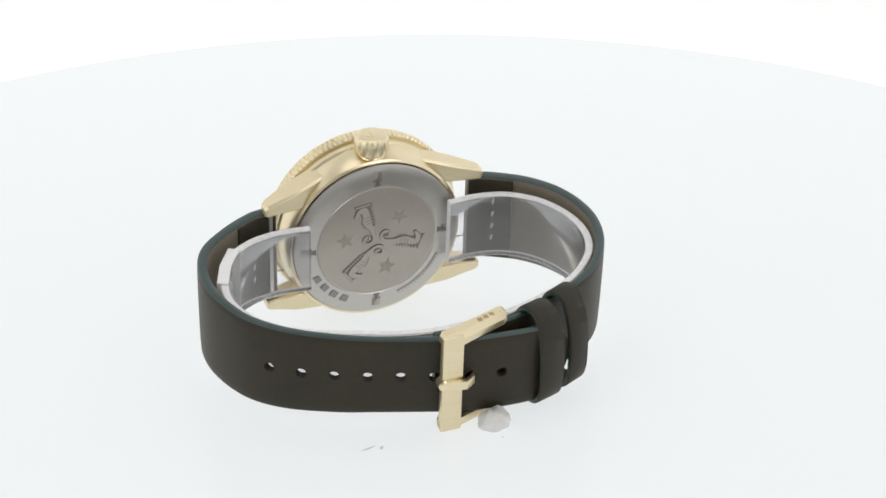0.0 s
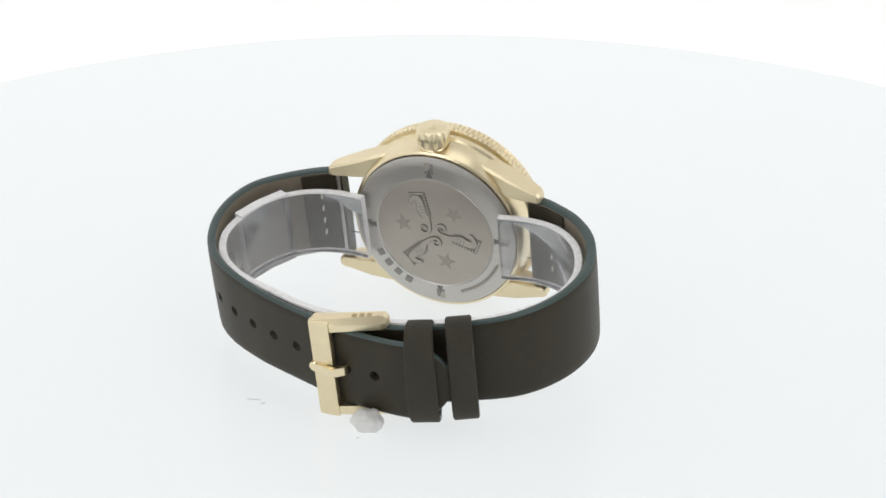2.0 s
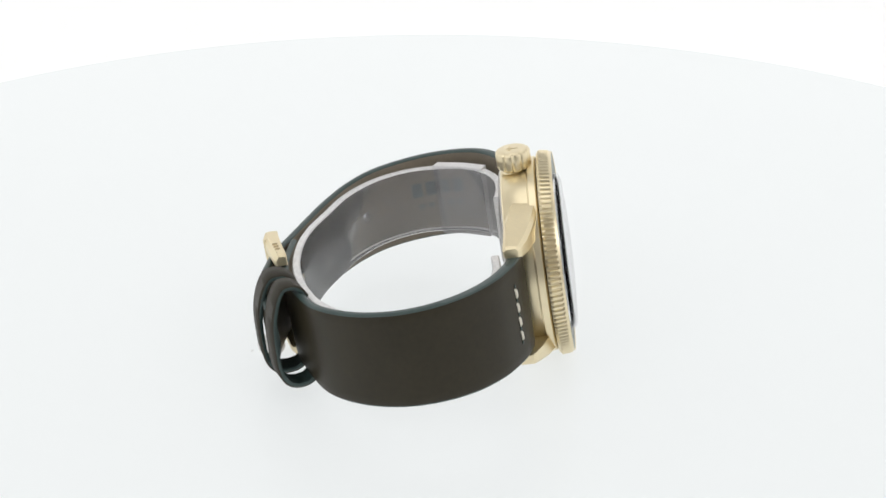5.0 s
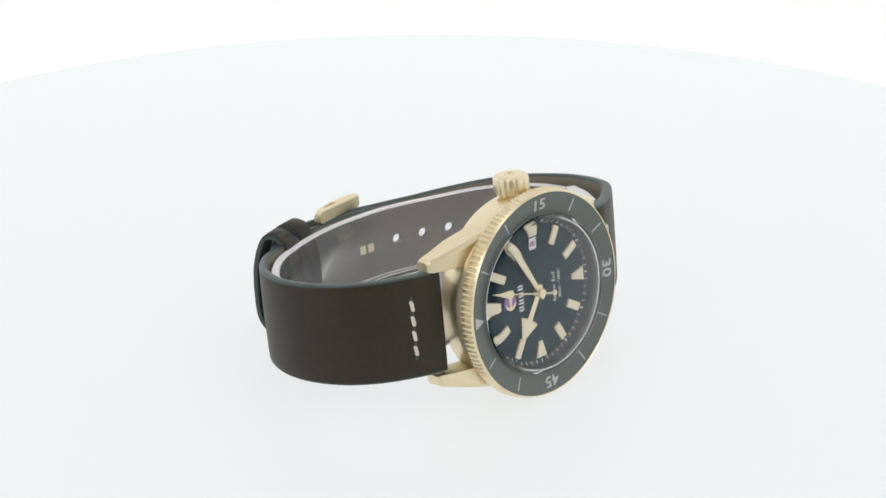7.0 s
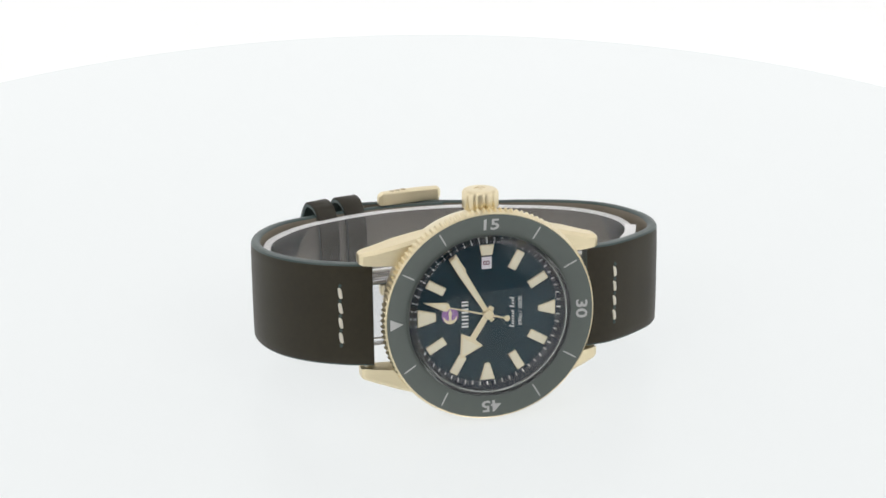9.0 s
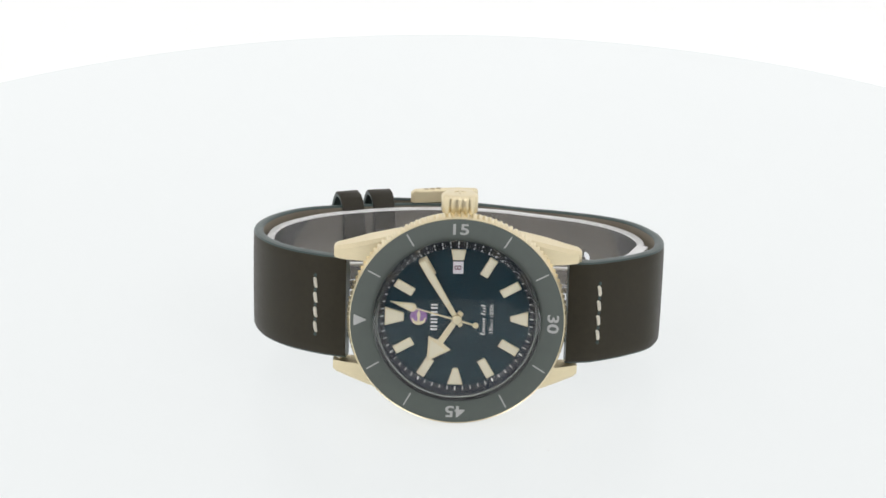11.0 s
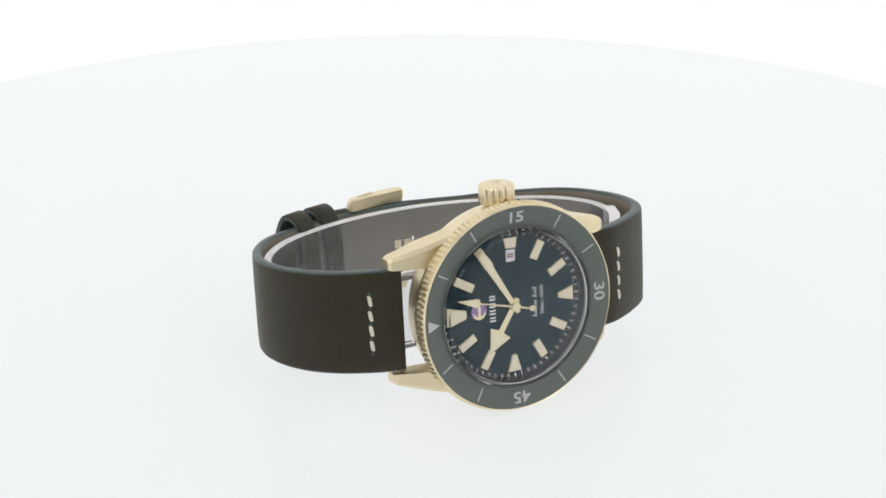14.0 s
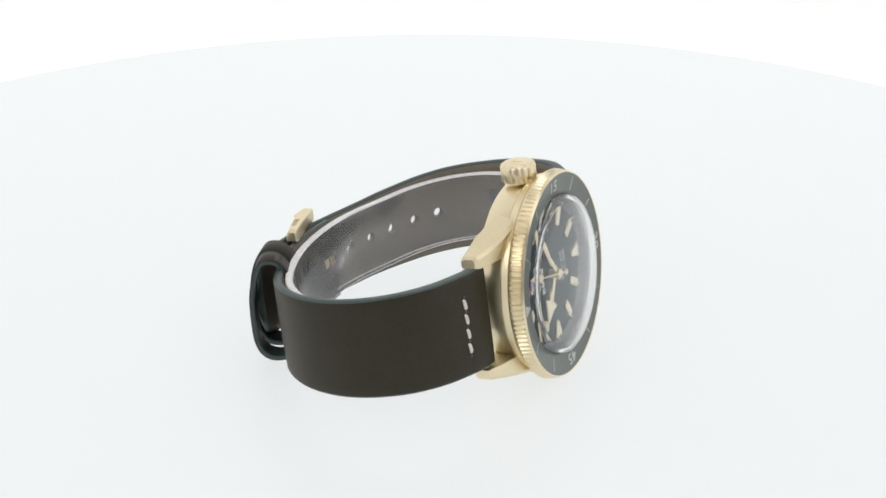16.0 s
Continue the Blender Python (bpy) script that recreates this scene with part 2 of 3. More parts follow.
def lug_shape(sx, sz):
    """A lug that sweeps out from the case and drops towards the back, with a bevelled top edge."""
    # stations along X: x, outer z, inner z, front y, back y
    rows = [(7.0, 16.8, 12.0, 2.9, 7.6), (12.0, 16.0, 11.0, 3.1, 8.7), (17.0, 14.6, 10.5, 4.2, 10.0), (21.0, 13.4, 10.4, 5.6, 10.2), (23.2, 12.8, 10.4, 6.8, 10.4), (23.8, 12.4, 10.6, 7.4, 10.2)]
    bm = bmesh.new()
    loops = []
    for x, zo, zi, yf, yb in rows:
        c = 0.7 * min(1.0, (yb - yf) / 4)
        sec = [(yf, zi), (yf, zo - c), (yf + c * 0.9, zo), (yb - 0.5, zo), (yb, zo - 0.5), (yb, zi + 0.3), (yb - 0.3, zi)]
        loops.append([bm.verts.new((x * sx, y, z * sz - 0.35 * (x - 7.0) / 17.0)) for y, z in sec])
    for p, q in zip(loops, loops[1:]):
        for k in range(7):
            bm.faces.new((p[k], p[(k + 1) % 7], q[(k + 1) % 7], q[k]))
    bm.faces.new(loops[0])
    bm.faces.new(loops[-1])
    return bm


def watch_case():
    prof = [(15.5, 3.0), (19.6, 3.0), (20.0, 3.3), (20.05, 4.6), (19.6, 5.0), (19.5, 6.6), (19.3, 8.2), (19.05, 9.2), (18.85, 9.9), (18.5, 10.2), (18.25, 10.15), (18.15, 9.7), (15.0, 9.6)]
    case = part("case", lathe(prof, 128), GOLD_SHINE, watch, "polished bronze case with four brushed lugs")
    for sx in (-1, 1):
        for sz in (-1, 1):
            part("lug", lug_shape(sx, sz), GOLD, case, sharp=14)
        bar = lathe([(0, -11.2), (0.75, -11.2), (0.75, 11.2), (0, 11.2)], 12, closed=False)
        bar.transform(Matrix.Translation((sx * 22.4, 8.6, 0)) @ Matrix.Rotation(radians(90), 4, "X"))
        part("spring_bar", bar, STEEL, case, "thin steel spring bar")
        pin = lathe([(0, 0), (0.14, 0), (0.14, 2.6), (0, 2.6)], 8, closed=False)
        pin.transform(Matrix.Translation((sx * 22.0, 8.0, -5.0)) @ Matrix.Rotation(radians(90 * sx), 4, "Z"))
        part("release_pin", pin, STEEL_DARK, case, "tiny dark release pin")
    # crown with its tube
    n = 120

    def flute(i, k):
        return (0.0 if k in (0, 1, 2, 8, 9) else -0.22 * (0.5 + 0.5 * math.cos(2 * math.pi * i * 12 / n)) ** 6)

    prof = [(0, 23.75), (2.2, 23.75), (2.9, 23.68), (3.3, 23.45), (3.52, 23.05), (3.52, 21.6), (3.52, 20.3), (3.3, 19.95), (2.4, 19.75), (0, 19.75)]
    bm = lathe(prof, n, closed=False, wobble=flute)
    bm.transform(Matrix.Translation((0, 7.1, -0.2)) @ Matrix.Rotation(radians(90), 4, "X"))
    crown = part("crown", bm, GOLD_SHINE, watch, "fluted polished bronze crown")
    bm = lathe([(0, 20.5), (2.4, 20.5), (2.45, 19.8), (2.9, 19.2), (2.9, 17.5), (0, 17.5)], 40, closed=False)
    bm.transform(Matrix.Translation((0, 7.1, -0.2)) @ Matrix.Rotation(radians(90), 4, "X"))
    part("crown_tube", bm, GOLD_SHINE, crown)
    bm = stroke([(-1.1, -0.3), (-0.7, -0.8), (0, -1.0), (0.7, -0.8), (1.1, -0.3)], (0.25, 0.45, 0.25), -0.06, 0.06)
    bm.transform(Matrix.Translation((0, 7.1, 23.57)) @ Matrix.Rotation(radians(90), 4, "X"))
    part("emblem", bm, GOLD, crown)
    bm = stroke([(0, -0.9), (0, 1.1)], (0.35, 0.35), -0.06, 0.06)
    bm.transform(Matrix.Translation((0, 7.1, 23.57)) @ Matrix.Rotation(radians(90), 4, "X"))
    part("emblem", bm, GOLD, crown)


def watch_bezel():
    n = 480

    def knurl(i, k):
        u = (i % 4)
        return -0.42 if (k in (4, 5) and u in (0, 1)) else 0.0

    prof = [(20.4, 0.30), (20.3, -0.25), (20.45, -0.36), (20.62, 0.15), (20.82, 0.5), (21.05, 2.2), (20.5, 2.75), (19.5, 2.85), (16.1, 2.9), (16.0, 1.0), (19.0, 0.8)]
    bezel = part("bezel", lathe(prof, n, wobble=knurl), GOLD_SHINE, watch, "bronze bezel with coin-edge knurling", sharp=22)
    # dished ceramic ring
    prof = [(20.3, -0.22), (19.0, -0.02), (17.5, 0.22), (16.4, 0.37), (16.15, 0.42), (15.95, 0.6), (15.95, 1.2), (20.3, 0.9)]
    part("bezel_insert", lathe(prof, 160), CERAMIC, bezel, "dished grey-green ceramic bezel insert")

    def insert_y(r):
        return float(np.interp(r, [16.15, 16.4, 17.5, 19.0, 20.3], [0.42, 0.37, 0.22, -0.02, -0.22]))

    for minute in range(5, 60, 5):
        a = math.pi - 2 * math.pi * minute / 60
        if minute % 15:
            r0, r1, w = 17.0, 19.7, 0.13
            bm = bmesh.new()
            d, t = (math.cos(a), math.sin(a)), (-math.sin(a), math.cos(a))
            vs = []
            for r, sgn in ((r0, 1), (r1, 1), (r1, -1), (r0, -1)):
                vs.append((r * d[0] + sgn * w * t[0], insert_y(r) - 0.03, r * d[1] + sgn * w * t[1]))
            lo = [bm.verts.new(v) for v in vs]
            hi = [bm.verts.new((v[0], v[1] + 0.1, v[2])) for v in vs]
            bm.faces.new(lo)
            bm.faces.new(hi)
            for i in range(4):
                bm.faces.new((lo[i], lo[(i + 1) % 4], hi[(i + 1) % 4], hi[i]))
            part("tick", bm, PRINT, bezel)
        else:
            m = face_text(18.15 * math.cos(a), 18.15 * math.sin(a), 0.085, a) @ Matrix.Rotation(radians(8.4), 4, "X")
            lettering("numeral", str(minute), 3.05, m @ Matrix.Diagonal((1.28, 1, 1, 1)), PRINT, bezel, "pale grey bezel numeral", 0.05, 0.055)
    bm = prism([(-19.7, 1.2), (-19.7, -1.2), (-17.2, 0)], 0.02, 0.4)
    bm.transform(Matrix.Translation((0, -0.14, 0)))
    part("triangle", bm, PRINT, bezel, "pale grey triangle at twelve")


def watch_dial():
    DEEP = 0.15
    Y = 2.75 + DEEP
    part("gasket", lathe([(15.3, 0.98), (15.98, 0.98), (15.98, 1.2), (15.3, 1.2)], 96), GASKET, watch, "black crystal gasket ring")
    part("flange", lathe([(15.9, 1.22), (15.9, 3.1 + DEEP), (13.9, 3.1 + DEEP), (13.95, 2.74 + DEEP), (14.65, 2.3 + DEEP), (15.3, 1.22)], 128), FLANGE, watch, "dark blue inner flange ring")
    dial = part("dial", lathe([(0, Y), (15.2, Y), (15.2, Y + 0.4), (0, Y + 0.4)], 96, closed=False), DIAL, watch, "dark blue-green lacquered dial")

    def at(a, r, s):
        return (r * math.cos(a) - s * math.sin(a), r * math.sin(a) + s * math.cos(a))

    for h in range(12):
        a = math.pi - 2 * math.pi * h / 12
        if h == 0:
            q = [(10.1, -0.8), (10.1, 0.8), (13.75, 1.85), (13.75, -1.85)]
        elif h == 3:
            q = [(11.5, -1.05), (11.5, 1.05), (13.6, 1.45), (13.6, -1.45)]
        elif h in (6, 9):
            q = [(10.2, -0.5), (10.2, 0.5), (13.6, 1.5), (13.6, -1.5)]
        else:
            q = [(9.7, -0.85), (9.7, 0.85), (13.6, 0.85), (13.6, -0.85)]
        mk = part("hour_marker", prism([at(a, r * 1.0, s) for r, s in q], Y - 0.32, Y + 0.05, 0.08, 1), GOLD_SHINE, watch, "applied hour marker filled with cream lume")
        c = (sum(p[0] for p in q) / 4, 0)
        inner = [(c[0] + (r - c[0]) * 0.90, s * 0.84) for r, s in q]
        part("lume", prism([at(a, r, s) for r, s in inner], Y - 0.36, Y - 0.2), LUME, mk)
    for i in range(60):
        a = 2 * math.pi * i / 60
        w = 0.07 if i % 5 else 0.11
        bm = bmesh.new()
        lo = [bm.verts.new((at(a, r, s)[0], y, at(a, r, s)[1])) for r, s, y in ((14.0, -w, 2.68 + DEEP), (14.0, w, 2.68 + DEEP), (14.3, w, 2.49 + DEEP), (14.3, -w, 2.49 + DEEP), (14.62, w, 2.29 + DEEP), (14.62, -w, 2.29 + DEEP))]
        bm.faces.new((lo[0], lo[1], lo[2], lo[3]))
        bm.faces.new((lo[3], lo[2], lo[4], lo[5]))
        ext = bmesh.ops.extrude_face_region(bm, geom=list(bm.faces))
        bmesh.ops.translate(bm, vec=(0, 0.12, 0), verts=[v for v in ext["geom"] if isinstance(v, bmesh.types.BMVert)])
        part("minute_tick", bm, WHITE_PRINT, dial)
    # date
    dw = part("date_window", prism([(-0.98, 8.75), (0.98, 8.75), (0.98, 11.15), (-0.98, 11.15)], Y - 0.02, Y + 0.05), DATE, watch, "white date window")
    lettering("date_numeral", "8", 1.9, face_text(0, 9.95, Y - 0.05, math.pi) @ Matrix.Diagonal((1.15, 1, 1, 1)), RED, dw, "dark red date numeral", 0.02)
    # emblem: a disc with an anchor
    bm = lathe([(0, Y - 0.12), (1.6, Y - 0.12), (1.65, Y - 0.05), (1.65, Y + 0.05), (0, Y + 0.05)], 40, closed=False)
    bm.transform(Matrix.Translation((-7.3, 0, 0)))
    em = part("emblem", bm, PURPLE, watch, "purple enamel disc with a gold anchor")
    part("anchor", stroke([(-7.3, 1.25), (-7.3, -0.9)], (0.15, 0.75, 0.45, 0.5), Y - 0.2, Y - 0.1), GOLD_SHINE, em)
    part("anchor", stroke([(-8.6, -0.2), (-8.2, -0.95), (-7.3, -1.3), (-6.4, -0.95), (-6.0, -0.2)], (0.15, 0.5, 0.7, 0.5, 0.15), Y - 0.2, Y - 0.1), GOLD_SHINE, em)
    # maker's mark and model mark as plain bars
    for k in range(4):
        z = -2.15 + 1.43 * k
        for z0, z1 in ((z - 0.48, z - 0.14), (z + 0.16, z + 0.46)):
            part("mark", prism([(-5.0, z0), (-3.7, z0), (-3.7, z1), (-5.0, z1)], Y - 0.1, Y + 0.02), WHITE_PRINT, dial)
    # two words of a slanted script as small leaning bars
    for k, (z, tall) in enumerate([(-3.3 + 0.5 * i, 0.95 if i == 0 else 0.5) for i in range(7)] + [(0.75 + 0.55 * i, 0.95 if i in (0, 3) else 0.5) for i in range(4)]):
        part("mark", prism([(5.45, z - 0.14), (5.45, z + 0.12), (5.45 - tall, z + 0.3), (5.45 - tall, z + 0.06)], Y - 0.02, Y + 0.02), WHITE_PRINT, dial)
    lettering("depth_rating", "300m / 1000ft", 1.05, face_text(6.65, -0.2, Y - 0.02, math.pi), WHITE_PRINT, dial, "small white depth rating", 0.01)
    for z in (-2.4, 2.4):
        part("mark", prism([(13.72, z - 0.6), (13.86, z - 0.6), (13.86, z + 0.6), (13.72, z + 0.6)], Y - 0.02, Y + 0.02), PRINT, dial)

    # u along the pointer, v across
    def hand(name, polys, d, y0, y1, label):
        d = np.array(d) / np.linalg.norm(d)
        y0, y1 = y0 + DEEP, y1 + DEEP
        root = None
        for k, (poly, mat) in enumerate(polys):
            pts = [(u * d[0] - v * d[1], u * d[1] + v * d[0]) for u, v in poly]
            lift = 0.05 * k
            ob = part(name if k == 0 else "lume", prism(pts, y0 - lift, y1 - lift * 0.5, 0.04 if k == 0 else 0, 1), mat, watch if k == 0 else root, label if k == 0 else "")
            root = root or ob
        return root

    hand("hour_hand", [([(-1.6, -0.55), (5.6, -0.62), (5.9, -2.55), (10.4, 0), (5.9, 2.55), (5.6, 0.62), (-1.6, 0.55)], GOLD_SHINE),
                       ([(6.4, -1.75), (9.5, 0), (6.4, 1.75)], LUME)], (-52, -81.7), 1.95, 2.15, "bronze arrow hour hand with cream lume")
    hand("minute_hand", [([(-1.6, -0.45), (3, -0.52), (10.0, -0.78), (10.2, -1.05), (12.2, -0.95), (13.4, -0.7), (13.5, 0), (13.4, 0.72), (10.0, 0.78), (3, 0.52), (-1.6, 0.45)], GOLD_SHINE),
                         ([(3.5, -0.34), (10.2, -0.58), (13.1, -0.5), (13.1, 0.5), (10.2, 0.58), (3.5, 0.34)], LUME)], (-64, 106.5), 1.50, 1.70, "bronze sword minute hand with cream lume")
    hand("second_hand", [([(-3.3, -0.16), (-0.5, -0.2), (8.0, -0.12), (8.4, -0.8), (9.1, -0.85), (13.3, 0), (9.1, 0.85), (8.4, 0.8), (8.0, 0.12), (-0.5, 0.2), (-3.3, 0.16)], GOLD_SHINE),
                         ([(8.8, -0.5), (12.0, 0), (8.8, 0.5)], LUME)], (-120, 33), 1.05, 1.2, "thin bronze second hand with a lozenge tip")
    d = np.array((-120, 33.0)) / np.linalg.norm((-120, 33.0))
    bm = lathe([(0, 1.0), (0.55, 1.0), (0.6, 1.1), (0.6, 1.25), (0, 1.25)], 24, closed=False)
    bm.transform(Matrix.Translation((-3.7 * d[0], DEEP, -3.7 * d[1])))
    part("counterweight", bm, GOLD_SHINE, watch)
    part("hand_hub", lathe([(0, 0.85 + DEEP), (0.75, 0.85 + DEEP), (0.95, 1.0 + DEEP), (0.95, 2.6 + DEEP), (0, 2.6 + DEEP)], 32, closed=False), GOLD_SHINE, watch, "round bronze hub at the dial centre")
    # raised box crystal
    outer = [(15.88, 0.95), (15.88, -0.75), (15.6, -1.15), (15.0, -1.4), (10, -1.75), (5, -1.95), (0, -2.0)]
    inner = [(0, -1.0), (5, -0.95), (10, -0.75), (14.6, -0.42), (15.1, -0.2), (15.3, 0.95)]
    bm = lathe(outer + inner, 128, closed=True)
    for f in bm.faces:
        f.material_index = 1 if f.calc_center_median().y > -0.78 and math.hypot(f.calc_center_median().x, f.calc_center_median().z) > 14.9 else 0
    crystal = part("crystal", bm, (CRYSTAL, CRYSTAL_WALL), watch, "clear raised box sapphire crystal", sharp=60)
    crystal.visible_shadow = False


def watch_back():
    Y = 11.2
    back = part("case_back", lathe([(0, Y), (12.95, Y), (13.05, Y - 0.15), (13.2, Y - 0.15), (13.35, Y), (15.5, Y - 0.25), (17.6, Y - 0.5), (18.0, Y - 0.7), (18.1, Y - 1.6), (0, Y - 1.6)], 128, closed=False), STEEL, watch, "brushed steel screwed case back")
    part("medallion", lathe([(0, Y + 0.12), (12.6, Y + 0.12), (12.9, Y), (0, Y)], 96, closed=False), STEEL_MATT, back, "matt steel medallion with seahorses and stars")
    y0, y1 = Y + 0.05, Y + 0.42
    for k in range(3):
        rot = Matrix.Rotation(radians(120 * k + 10.0), 4, "Y")

        def put(bm, m=STEEL_MATT):
            bm.transform(rot)
            part("seahorse", bm, m, back)
        edge = [(-0.45, 10.0), (3.5, 10.25), (3.3, 9.2), (4.1, 7.7), (3.6, 7.1), (2.5, 8.0), (2.4, 6.9), (2.7, 5.6), (2.3, 4.3), (1.2, 3.4), (1.0, 2.8), (0.2, 3.3), (-0.5, 4.6)]
        tail = [(0.6, 4.2), (0.6, 2.9), (0.55, 1.6), (1.0, 0.55), (1.9, 0.2), (2.8, 0.8), (2.7, 1.7), (1.9, 2.0), (1.4, 1.4), (1.9, 1.05)]
        taper = (1.3, 1.0, 0.8, 0.65, 0.55, 0.5, 0.45, 0.4, 0.35, 0.3)
        # wider dark plate and tail paint the shadow along the relief's edges
        put(prism(edge, y0, Y + 0.15), STEEL_MARK_SHADE)
        put(stroke(tail, [w + 0.3 for w in taper], y0, Y + 0.146), STEEL_MARK_SHADE)
        put(stroke(tail, taper, y0, y1))
        put(stroke([(3.7, 7.5), (2.7, 8.6), (1.6, 8.7), (1.25, 7.4), (1.35, 5.8), (1.05, 4.7), (0.65, 3.7)], (0.4, 0.9, 1.5, 1.5, 1.9, 1.6, 0.9), y0, y1 - 0.01), STEEL_MATT)
        put(stroke([(3.2, 9.85), (1.6, 9.75), (-0.1, 9.7)], (0.3, 0.4, 0.3), y0, y1 - 0.05))
        for q in range(8):
            put(stroke([(-0.35, 9.1 - 0.68 * q), (0.3, 8.9 - 0.68 * q)], (0.34, 0.28), y0, y1 - 0.06))
        for q in range(3):
            put(stroke([(0.55, 6.8 - 0.75 * q), (1.95, 6.6 - 0.75 * q)], (0.14, 0.14), y1 - 0.05, y1 + 0.02), STEEL_MARK_SHADE)
        star = []
        a0 = radians(90)
        for i in range(10):
            r = 2.15 if i % 2 == 0 else 0.95
            a = a0 + math.pi * i / 5
            star.append((r * math.cos(a), r * math.sin(a)))
        cx, cz = 6.6, 2.7
        # star stands proud; its sunken shade is put into the darker steel
        bm = prism([(cx + x, cz + z) for x, z in star], y0, Y + 0.2, 0.08, 1)
        bm.transform(rot)
        part("star", bm, STEEL_STAR_SHADE, back)
        bm = prism([(cx + x * 1.17, cz + z * 1.17) for x, z in star], y0, Y + 0.15)
        bm.transform(rot)
        part("star_outline", bm, STEEL_MATT, back)
    # wrench notches on the sloping shoulder: flat patches, recess shade painted in steel tones
    def shoulder(r):
        return float(np.interp(r, [13.1, 15.5, 17.4, 17.7], [Y, Y - 0.25, Y - 0.5, Y - 0.7]))

    def patch(r0, r1, w0, w1, lift, a, n=6, low=None):
        bm = bmesh.new()
        rows = []
        for k in range(n + 1):
            r = r0 + (r1 - r0) * k / n
            w = w0 + (w1 - w0) * k / n
            rows.append([bm.verts.new((r, shoulder(r) + lift, z)) for z in (w, -w if low is None else low)] + [bm.verts.new((r, shoulder(r) - 0.2, z)) for z in (-w if low is None else low, w)])
        for p, q in zip(rows, rows[1:]):
            for k in range(4):
                bm.faces.new((p[k], p[(k + 1) % 4], q[(k + 1) % 4], q[k]))
        bm.faces.new(rows[0])
        bm.faces.new(rows[-1])
        bm.transform(Matrix.Rotation(radians(-a), 4, "Y"))
        return bm

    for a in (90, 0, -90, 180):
        nt = part("notch", patch(13.5, 16.9, 0.95, 0.95, 0.012, a), STEEL_MARK_SHADE, watch, "wrench notch in the case back, recess shade painted as dark steel")
        # paler patch paints the lit ramp, darkest patch the shaded inner wall
        part("notch_ramp_light", patch(15.0, 16.85, -0.1, 0.4, 0.03, a, 6, -0.93), STEEL_MATT, nt)
        part("notch_wall_shade", patch(13.4, 15.4, 0.75, 0.1, 0.03, a), STEEL_DARK, nt)
    # engraved marks as bars
    for a in (-119, -130, -141, -152):
        bm = prism([(14.1, -0.8), (15.6, -0.8), (15.6, 0.8), (14.1, 0.8)], Y - 0.1, Y + 0.015)
        bm.transform(Matrix.Rotation(radians(-(180 - a)), 4, "Y"))
        part("mark", bm, STEEL_MARK_SHADE, back)
    for k in range(16):
        a = -25 - k * 3.0
        bm = prism([(14.6, -0.26), (15.3, -0.26), (15.3, 0.26), (14.6, 0.26)], Y - 0.1, Y + 0.015)
        bm.transform(Matrix.Rotation(radians(-(180 - a)), 4, "Y"))
        part("mark", bm, STEEL_MATT, back)


# ---- strap ----
RIGHT = [(21.4, 6.4), (24.0, 6.6), (27.1, 7.4), (33.0, 10.8), (38.9, 16.0), (41.5, 22.8), (41.3, 31.0), (37.7, 40.0), (31.5, 46.2), (23.2, 50.8), (17.1, 53.3), (11.0, 55.4), (5.2, 57.3), (-0.8, 59.2), (-7.8, 60.1), (-13.0, 60.4), (-18.0, 59.9), (-22.8, 57.9)]
LEFT = [(-21.4, 6.8), (-24.0, 7.4), (-27.1, 8.6), (-33.0, 12.2), (-37.8, 17.6), (-40.6, 24.5), (-40.9, 32.0), (-38.1, 40.1), (-32.0, 47.3), (-23.0, 52.0), (-14.0, 55.3), (-5.0, 56.4), (4.5, 55.9)]
long_path, short_path = spline(RIGHT, 0.5), spline(LEFT, 0.5)
THICK = 2.15


def droop(x, y):
    return -0.017 * (y - 8.0)


def strap_thick(s):
    return float(np.interp(s, [0, 4, 20, 50, 70, 130], [2.75, 2.35, 2.15, 1.75, 1.55, 1.5]))


def strap_half(s):
    return float(np.interp(s, [0, 20, 50, 72, 130], [10.35, 10.2, 9.6, 8.8, 8.75]))


def normal_at(path, s, side):
    t = path.tangent(s)
    return np.array((t[1], -t[0])) * side


def on_strap(path, s, n, z, side):
    """The place at arc length s, n outward from the outer face, z across."""
    p = path.at(s) + normal_at(path, s, side) * n
    return (p[0], p[1], z + droop(p[0], p[1]))


